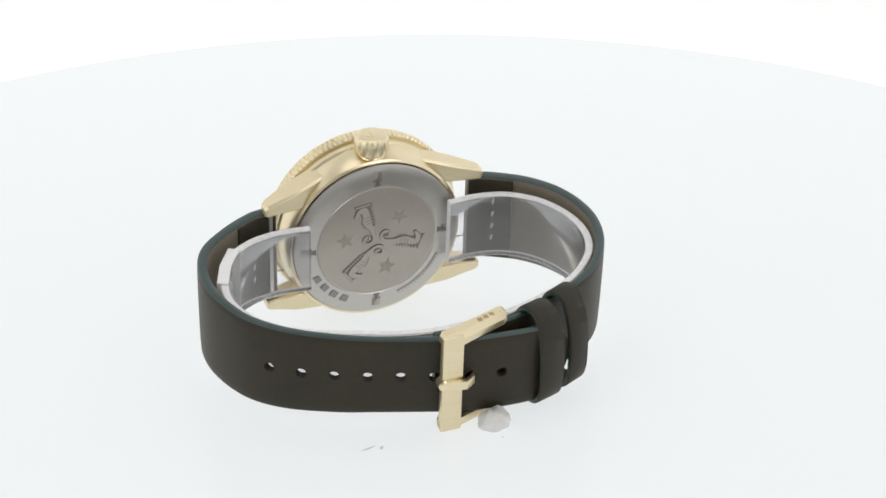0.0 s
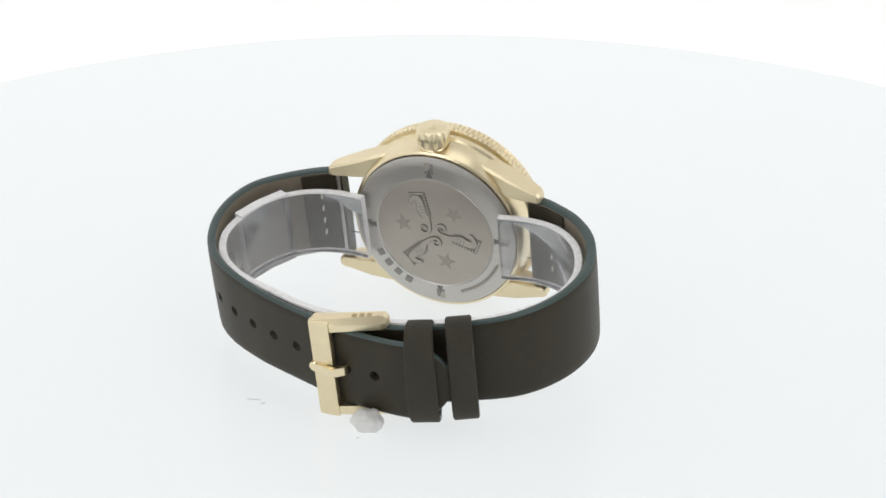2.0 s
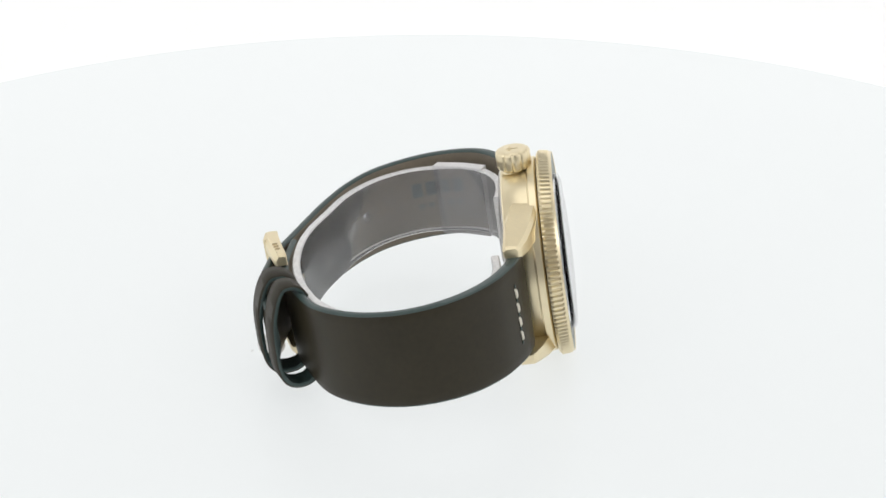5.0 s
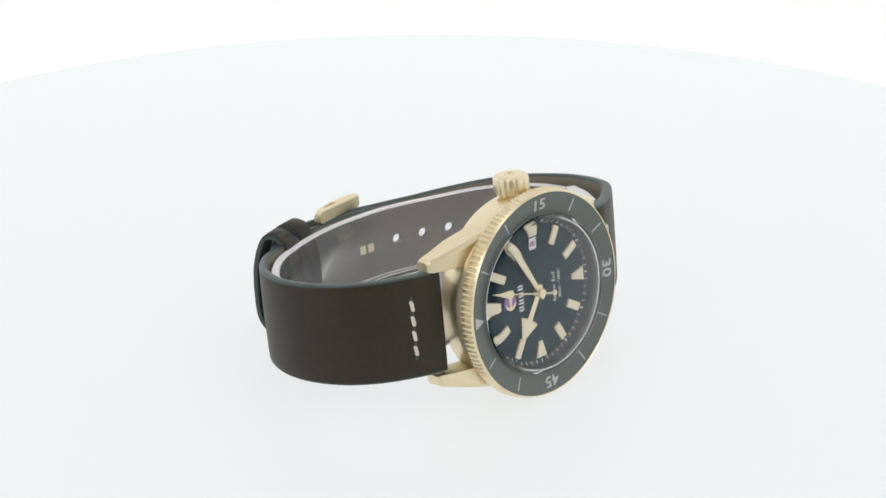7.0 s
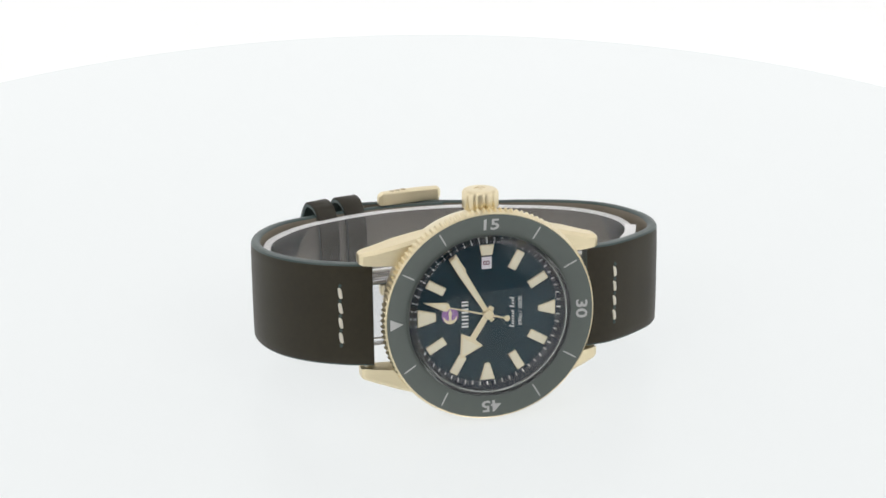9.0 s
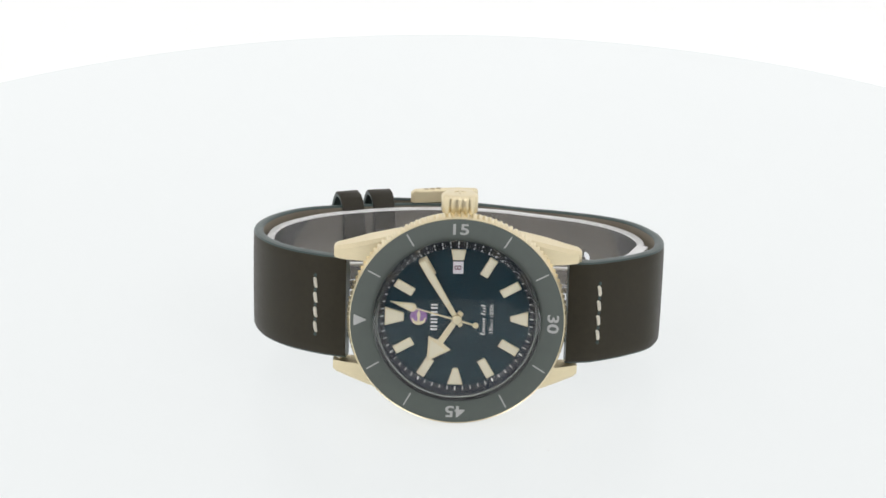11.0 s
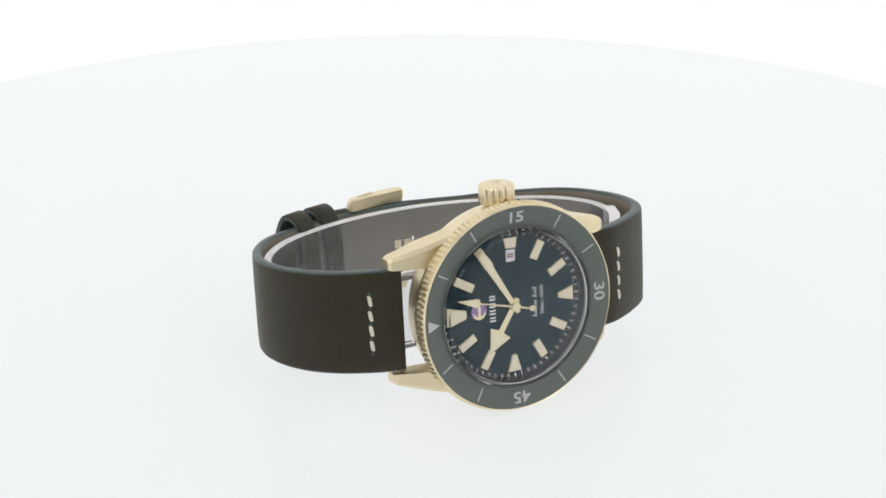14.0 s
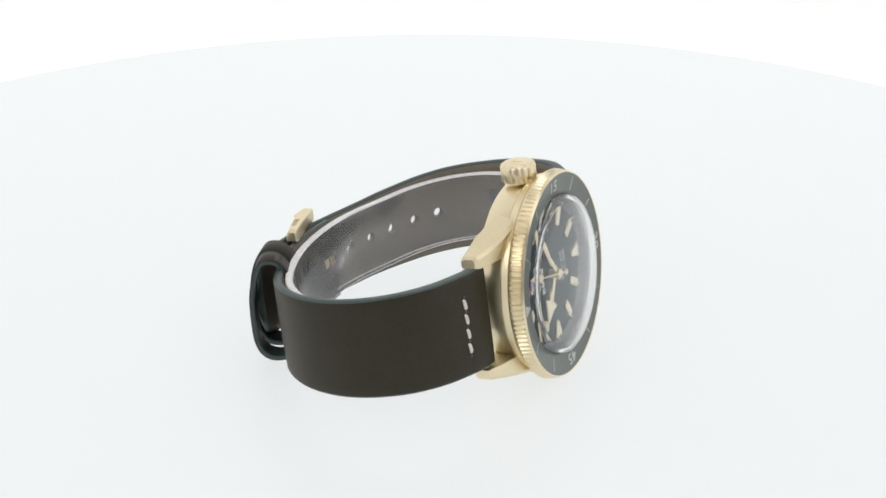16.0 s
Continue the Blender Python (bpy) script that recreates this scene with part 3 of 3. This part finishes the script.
def strap_mesh(path, side, holes, tip=0.0, thick=THICK):
    """A ribbon of leather with painted, rounded edges and punched round holes."""
    step, hr, cell = 1.1, 1.1, 1.55
    stations = []
    s = 0.0
    marks = sorted(holes)
    while s < path.length:
        nxt = next((h for h in marks if h - cell > s - 1e-6), None)
        stations.append(s)
        if nxt is not None and s + step * 1.2 >= nxt - cell:
            stations += [nxt - cell + cell * k / 2 for k in range(5)]
            s = nxt + cell + 0.5
            continue
        s += step
    stations.append(path.length)
    stations = sorted(set(round(v, 4) for v in stations))
    stations = [v for i, v in enumerate(stations) if i == 0 or v - stations[i - 1] > 0.05]
    bm = bmesh.new()
    outer, inner, rims = [], [], []
    for s in stations:
        w = strap_half(s)
        if tip and s > path.length - tip:
            u = (s - (path.length - tip)) / tip
            w *= math.sqrt(max(0.02, 1 - u * u * 0.97))
        q = 1.55 if w > 3 else w * 0.4
        th = strap_thick(s)
        rows = [-(w - 0.45), -w * 0.78, -w * 0.45, -q, -q / 2, 0, q / 2, q, w * 0.45, w * 0.78, w - 0.45]
        puff = [0.12 * (1 - (r / w) ** 4) for r in rows]
        outer.append([bm.verts.new(on_strap(path, s, pf - 0.10, r, side)) for r, pf in zip(rows, puff)])
        inner.append([bm.verts.new(on_strap(path, s, -th, r, side)) for r in rows])
        rim = []
        for sg in (-1, 1):
            rim.append([bm.verts.new(on_strap(path, s, n, sg * (w - o), side)) for n, o in ((-0.28, 0.12), (-th * 0.5, 0.0), (-th + 0.28, 0.12))])
        rims.append(rim)
    m = len(outer[0])

    def in_hole(i, j):
        mid = (stations[i] + stations[i + 1]) / 2
        return 3 <= j < 7 and any(abs(mid - h) < cell for h in holes)

    for i in range(len(stations) - 1):
        for j in range(m - 1):
            if in_hole(i, j):
                continue
            bm.faces.new((outer[i][j], outer[i][j + 1], outer[i + 1][j + 1], outer[i + 1][j]))
            f = bm.faces.new((inner[i][j], inner[i][j + 1], inner[i + 1][j + 1], inner[i + 1][j]))
            f.material_index = 1
        for sg, j in ((0, 0), (1, m - 1)):
            chain = lambda k: [outer[k][j], *rims[k][sg], inner[k][j]]
            a, b = chain(i), chain(i + 1)
            for k in range(4):
                f = bm.faces.new((a[k], a[k + 1], b[k + 1], b[k]))
                f.material_index = 2
    for i in (0, len(stations) - 1):
        loop = outer[i] + rims[i][1] + inner[i][::-1] + rims[i][0][::-1]
        f = bm.faces.new(loop)
        f.material_index = 2
    for h in holes:
        i0 = next((i for i, v in enumerate(stations) if abs(v - (h - cell)) < 1e-3), None)
        if i0 is None:
            continue
        idx = [(i0 + a, 3) for a in range(4)] + [(i0 + 4, 3 + a) for a in range(4)] + [(i0 + 4 - a, 7) for a in range(4)] + [(i0, 7 - a) for a in range(4)]
        rings = []
        for grid, n in ((outer, 0.02), (inner, -strap_thick(h))):
            ring = []
            for i, j in idx:
                ds, dz = stations[i] - h, (j - 5) / 2 * 1.55
                k = hr / max(1e-6, math.hypot(ds, dz))
                ring.append(bm.verts.new(on_strap(path, h + ds * k, n, dz * k, side)))
            for a in range(16):
                b = (a + 1) % 16
                f = bm.faces.new((grid[idx[a][0]][idx[a][1]], grid[idx[b][0]][idx[b][1]], ring[b], ring[a]))
                f.material_index = 0 if grid is outer else 1
            rings.append(ring)
        for a in range(16):
            b = (a + 1) % 16
            f = bm.faces.new((rings[0][a], rings[0][b], rings[1][b], rings[1][a]))
            f.material_index = 3
    return bm


def block(path, side, s0, s1, n0, n1, z0, z1, steps=6, bevel=0.0, taper=None):
    """A bar that follows the strap; taper(u) gives (n0, n1, z0, z1) along it."""
    bm = bmesh.new()
    loops = []
    for k in range(steps + 1):
        u = k / steps
        a, b, c, d = taper(u) if taper else (n0, n1, z0, z1)
        s = s0 + (s1 - s0) * u
        loops.append([bm.verts.new(on_strap(path, s, n, z, side)) for n, z in ((a, c), (b, c), (b, d), (a, d))])
    for p, q in zip(loops, loops[1:]):
        for k in range(4):
            bm.faces.new((p[k], p[(k + 1) % 4], q[(k + 1) % 4], q[k]))
    bm.faces.new(loops[0])
    bm.faces.new(loops[-1])
    if bevel:
        bmesh.ops.recalc_face_normals(bm, faces=bm.faces)
        hard = [e for e in bm.edges if len(e.link_faces) == 2 and e.calc_face_angle() > 0.5]
        bmesh.ops.bevel(bm, geom=hard, offset=bevel, segments=2, affect="EDGES", profile=0.6)
    return bm


def thread(path, side, n, z, length, width):
    """One stitch: a thick thread that leans, arches over the leather and dives into its holes."""
    bm = bmesh.new()
    rings = []
    for k in range(9):
        u = k / 8 * 2 - 1
        r = width / 2 * math.sqrt(max(0.06, 1 - abs(u) ** 5))
        lean = 0.16 * u + 0.22 * max(0.0, u - 0.55)
        ring = []
        for q in range(8):
            a = 2 * math.pi * q / 8
            ring.append(bm.verts.new(on_strap(path, 6.3 - lean * side + r * math.cos(a), n - 0.22 * abs(u) ** 3 * math.copysign(1, n) + 0.55 * r * math.sin(a), z + u * length / 2, side)))
        rings.append(ring)
    for p, q in zip(rings, rings[1:]):
        for k in range(8):
            bm.faces.new((p[k], p[(k + 1) % 8], q[(k + 1) % 8], q[k]))
    bm.faces.new(rings[0])
    bm.faces.new(rings[-1])
    return bm


def watch_strap():
    lo = 60.0
    tang_s = long_path.find(-1.4, lo)
    holes = [tang_s + 6.3] + [tang_s - 6.35 * k - (0.5 if k > 0 else 0) for k in range(0, 7)]
    long_strap = part("long_strap", strap_mesh(long_path, 1, holes, tip=9.0), (LEATHER, LINING, EDGE, HOLE), watch, "dark brown leather strap half with punched holes and green edges", sharp=50)
    short_strap = part("short_strap", strap_mesh(short_path, -1, [], 0.0), (LEATHER, LINING, EDGE, HOLE), watch, "dark brown leather strap half with green painted edges", sharp=50)
    # stitches
    for path, side, ob in ((long_path, 1, long_strap), (short_path, -1, short_strap)):
        for k in range(4):
            z = -4.5 + 3.0 * k - 0.1
            for n, ln, wd in ((0.12, 2.35, 0.78), (-THICK - 0.62, 1.9, 0.45)):
                part("stitch", thread(path, side, n, z, ln, wd), THREAD, ob, "")
        part("flap", block(path, side, 0.2, 10.5, -THICK - 0.62, -THICK + 0.1, -9.6, 9.6, 8, 0.15), LEATHER, ob, "dark turned-over leather flap at the lug")
        for k in range(5):
            z = -6.1 + 3.0 * k
            bm = bmesh.new()
            bmesh.ops.create_uvsphere(bm, u_segments=10, v_segments=6, radius=0.5)
            bm.transform(Matrix.Translation(on_strap(path, 6.3, 0.0, z, side)) @ Matrix.Diagonal((0.8, 0.35, 0.8, 1)))
            part("stitch_hole", bm, EDGE, ob)
    # stamp inside the long half, as bars
    for k in range(4):
        s = 26.0 + 3.4 * k
        part("stamp", block(long_path, 1, s, s + 2.5, -THICK - 0.06, -THICK + 0.6, 0.4, 3.6, 2), EDGE, long_strap)
    for k in range(5):
        s = 26.5 + 2.4 * k
        part("stamp", block(long_path, 1, s, s + 1.4, -THICK - 0.05, -THICK + 0.6, -2.4, -1.5, 1), EDGE, long_strap)

    # keepers: leather loops round both layers
    for x, bulge in ((-15.9, 7.2), (-22.6, 6.4)):
        s = short_path.find(x, 50.0)
        bm = bmesh.new()
        half = strap_half(s) + 1.9
        lo_n, hi_n = -THICK - 1.2, bulge
        mid, rad = (lo_n + hi_n) / 2, (hi_n - lo_n) / 2
        c, th = 56, 1.05

        def ring(ds, inset, inner):
            out = []
            for k in range(c):
                a = 2 * math.pi * k / c
                ca, sa = math.cos(a), math.sin(a)
                sag = 0.35 * ca if ca > 0 else 0.0
                n = mid + (rad - inset - (th if inner else 0)) * math.copysign(abs(ca) ** 0.85, ca) - sag * abs(sa) - 1.5 * sa * max(0.0, ca)
                z = (half - inset - (th if inner else 0)) * math.copysign(abs(sa) ** 0.68, sa)
                out.append(bm.verts.new(on_strap(short_path, s + ds, n, z + 0.5, -1)))
            return out

        rings = [ring(-2.35, 0.0, True), ring(-2.45, 0.8, False), ring(-2.5, 0.35, False), ring(-2.2, 0.0, False), ring(2.2, 0.0, False), ring(2.5, 0.35, False), ring(2.45, 0.8, False), ring(2.35, 0.0, True)]
        for q, (p0, p1) in enumerate(zip(rings, rings[1:] + rings[:1])):
            for k in range(c):
                j = (k + 1) % c
                f = bm.faces.new((p0[k], p0[j], p1[j], p1[k]))
                f.material_index = 0 if q in (2, 3, 4) else 1
        part("keeper", bm, (LOOP_LEATHER, EDGE), watch, "dark brown leather strap keeper loop", sharp=50)

    # buckle
    buckle = part("buckle", prism([(4.9, -12.0), (0.6, -12.0), (0.6, 10.2), (4.9, 10.2)], 59.1, 60.75, 0.45), GOLD, watch, "square brushed bronze pin buckle")
    # straight arms that dip behind the strap tip: x, outer y, inner y, inside z, outside z, width of the sloping outer facet
    for sg in (-1, 1):
        bm = bmesh.new()
        loops = []
        for x, yo, yi, za, zb, cut in ((4.9, 60.0, 58.6, 9.3, 10.8, 0.4), (4.3, 60.7, 58.0, 8.9, 11.3, 0.7), (0.5, 60.4, 57.2, 8.8, 11.4, 0.8), (-4.0, 58.9, 56.0, 8.9, 11.6, 0.9), (-8.8, 57.3, 54.6, 9.0, 11.7, 1.0), (-9.6, 56.7, 54.7, 9.2, 11.1, 0.6)):
            dz = droop(x, yo) + (0.0 if sg > 0 else 0.1)
            sec = [(yo, za), (yo, zb - 1.4 * cut), (yo - cut, zb), (yi + 0.2, zb), (yi, zb - 0.3), (yi, za)]
            loops.append([bm.verts.new((x, y, z * sg + dz)) for y, z in sec])
        for p, q in zip(loops, loops[1:]):
            for k in range(6):
                bm.faces.new((p[k], p[(k + 1) % 6], q[(k + 1) % 6], q[k]))
        bm.faces.new(loops[0])
        bm.faces.new(loops[-1])
        part("arm", bm, GOLD, buckle, sharp=18)
    t0 = long_path.find(4.3, lo)
    part("tang", block(long_path, 1, t0, tang_s + 0.6, 0, 0, 0, 0, 8, 0.2, lambda u: (2.3 - 2.6 * max(0, u - 0.7) / 0.3 * 0.9, 3.2 - 1.8 * max(0, u - 0.75) / 0.25, -0.6, 1.3)), GOLD_SHINE, buckle, "polished bronze buckle pin")
    for q in (0.4, 2.6):
        e = short_path.length - q
        part("tang_loop", block(short_path, -1, e - 1.5, e, -1.75, -1.4, -0.9, 0.9, 2), GOLD_SHINE, buckle)
    bm = lathe([(0, 0.95), (0.9, 0.95), (1.15, 0.7), (1.15, -1.2), (0, -1.2)], 28, closed=False)
    c = on_strap(long_path, t0 + 0.7, 2.6, 0.4, 1)
    bm.transform(Matrix.Translation(c))
    part("boss", bm, GOLD_SHINE, buckle)
    for k in range(4):
        x = -3.2 - 1.35 * k
        bm = prism([(x, 0), (x - 0.95, 0), (x - 0.95, 1.0), (x, 1.0)], -0.08, 0.03)
        # laid on the sloping top facet of the arm
        bm.transform(Matrix.Translation((0, 58.0 + 0.333 * (x + 3.2), 11.64 + droop(x, 58.0))) @ Matrix.Rotation(radians(90), 4, "X"))
        part("mark", bm, ENGRAVED, buckle)


watch_case()
watch_bezel()
watch_dial()
watch_back()
watch_strap()


# ---- the clear display cuff inside the strap ----
def cuff():
    pts = [(-15.4, 12.6), (-22.0, 12.2), (-28.5, 13.8), (-34.0, 18.5), (-37.2, 25.5), (-37.6, 32.5), (-35.0, 39.3), (-28.0, 46.2), (-18.0, 50.8), (-8.0, 53.2), (2.0, 53.6), (10.0, 52.4), (18.0, 49.6), (27.0, 46.0), (33.8, 40.5), (37.4, 33.0), (36.9, 25.0), (34.0, 18.2), (28.5, 13.8), (22.0, 12.2), (15.2, 12.6)]
    c = spline(pts, 0.5)
    bm = bmesh.new()
    n = 150
    loops = []
    for k in range(n + 1):
        s = c.length * k / n
        p, t = c.at(s), c.tangent(s)
        nn = np.array((-t[1], t[0]))
        th = 0.85
        zc = -0.5
        sec = [(th, -7.0), (th, 7.7), (th - 0.25, 8.0), (-th + 0.25, 8.0), (-th, 7.7), (-th, -7.0), (-th + 0.25, -7.3), (th - 0.25, -7.3)]
        loops.append([bm.verts.new((*(p + nn * o), z + zc)) for o, z in sec])
    for p, q in zip(loops, loops[1:]):
        for k in range(8):
            f = bm.faces.new((p[k], p[(k + 1) % 8], q[(k + 1) % 8], q[k]))
            f.material_index = 0 if k in (0, 4) else 1
    for lp in (loops[0], loops[-1]):
        bm.faces.new(lp).material_index = 1
    ob = part("display_cuff", bm, (PLASTIC, PLASTIC_EDGE), None, "clear plastic display cuff holding the strap open", category="display stand", sharp=40)
    ob.visible_shadow = False
    # a thicker flat joint plate on the long side
    a, b = c.at(c.length - 30.0), c.at(c.length - 17.5)
    t = (b - a) / np.linalg.norm(b - a)
    nn = np.array((-t[1], t[0]))
    mid = c.at(c.length - 23.7)
    bm = bmesh.new()
    quad = []
    for e, th in ((a, 1.5), (mid * 0.5 + (a + b) * 0.25, 1.5), (b, 1.5)):
        quad.append([bm.verts.new((*(e + nn * o), z - 0.5)) for o, z in ((-0.8, -7.7), (-0.8, 8.5), (th, 8.5), (th, -7.7))])
    for p, q in zip(quad, quad[1:]):
        for k in range(4):
            f = bm.faces.new((p[k], p[(k + 1) % 4], q[(k + 1) % 4], q[k]))
            f.material_index = 1 if k in (1, 3) else 0
    for lp in (quad[0], quad[-1]):
        bm.faces.new(lp).material_index = 1
    plate = part("joint_plate", bm, (PLASTIC, PLASTIC_EDGE), ob, "thicker clear plastic joint plate")
    plate.visible_shadow = False
    return ob


def putty_lump():
    bm = bmesh.new()
    bmesh.ops.create_icosphere(bm, subdivisions=4, radius=1.0)
    for v in bm.verts:
        k = 1 + 0.22 * noise.noise(v.co * 1.7 + Vector((3, 1, 5))) + 0.10 * noise.noise(v.co * 4.3)
        v.co = v.co * k
        v.co.z = max(v.co.z, -0.62)
    bm.transform(Matrix.Translation((-0.8, 32.6, 1.5)) @ Matrix.Diagonal((3.1, 2.6, 2.5, 1)))
    return part("putty_lump", bm, PUTTY, None, "small lump of white putty under the buckle", FLAT, category="putty")


def smudges():
    out = []
    for x, y, ln, wd, a, seed in ((24.7, 31.2, 1.5, 0.22, 12, 1), (22.2, 31.9, 0.6, 0.3, 50, 4), (-0.6, 36.8, 0.35, 0.22, 0, 2), (22.6, -38.9, 0.22, 0.16, 0, 3)):
        bm = bmesh.new()
        bmesh.ops.create_uvsphere(bm, u_segments=14, v_segments=6, radius=1.0)
        for v in bm.verts:
            v.co *= 1 + 0.5 * noise.noise(v.co * 2.2 + Vector((seed, 0, 0)))
        bm.transform(Matrix.Translation((x, y, 0.02)) @ Matrix.Rotation(radians(a), 4, "Z") @ Matrix.Diagonal((ln, wd, 0.06, 1)))
        out.append(part("crumb", bm, SMUDGE, None, "tiny pale grey crumb on the white turntable", FLAT, category="dust", group="crumbs on the turntable"))
    return out


turning = [table, watch, cuff(), putty_lump()] + smudges()


# ---- the turntable swings the watch round and back ----
def motions():
    turn = [(0, 201.79), (0.5, 190.83), (1, 179.86), (1.5, 168.8), (2, 157.6), (2.5, 146.3), (3, 134.69), (3.5, 123.0), (4, 111.3), (4.5, 99.6), (5, 88.0), (5.5,
            76.5), (6, 65.0), (6.5, 54.5), (7, 45.0), (7.5, 36.3), (8, 28.05), (8.5, 20.8), (9, 14.35), (9.5, 9.2), (10, 4.8), (10.5, 1.6), (11, 0.2), (11.5,
            1.6), (12, 4.8), (12.5, 9.2), (13, 14.35), (13.5, 20.5), (14, 28.0), (14.5, 35.6), (15, 45.0), (15.5, 54.4), (16, 65.6)]
    for thing in turning:
        walk(thing, [(t, pose(0, 0, 0, 0, 0, a)) for t, a in turn])


motions()
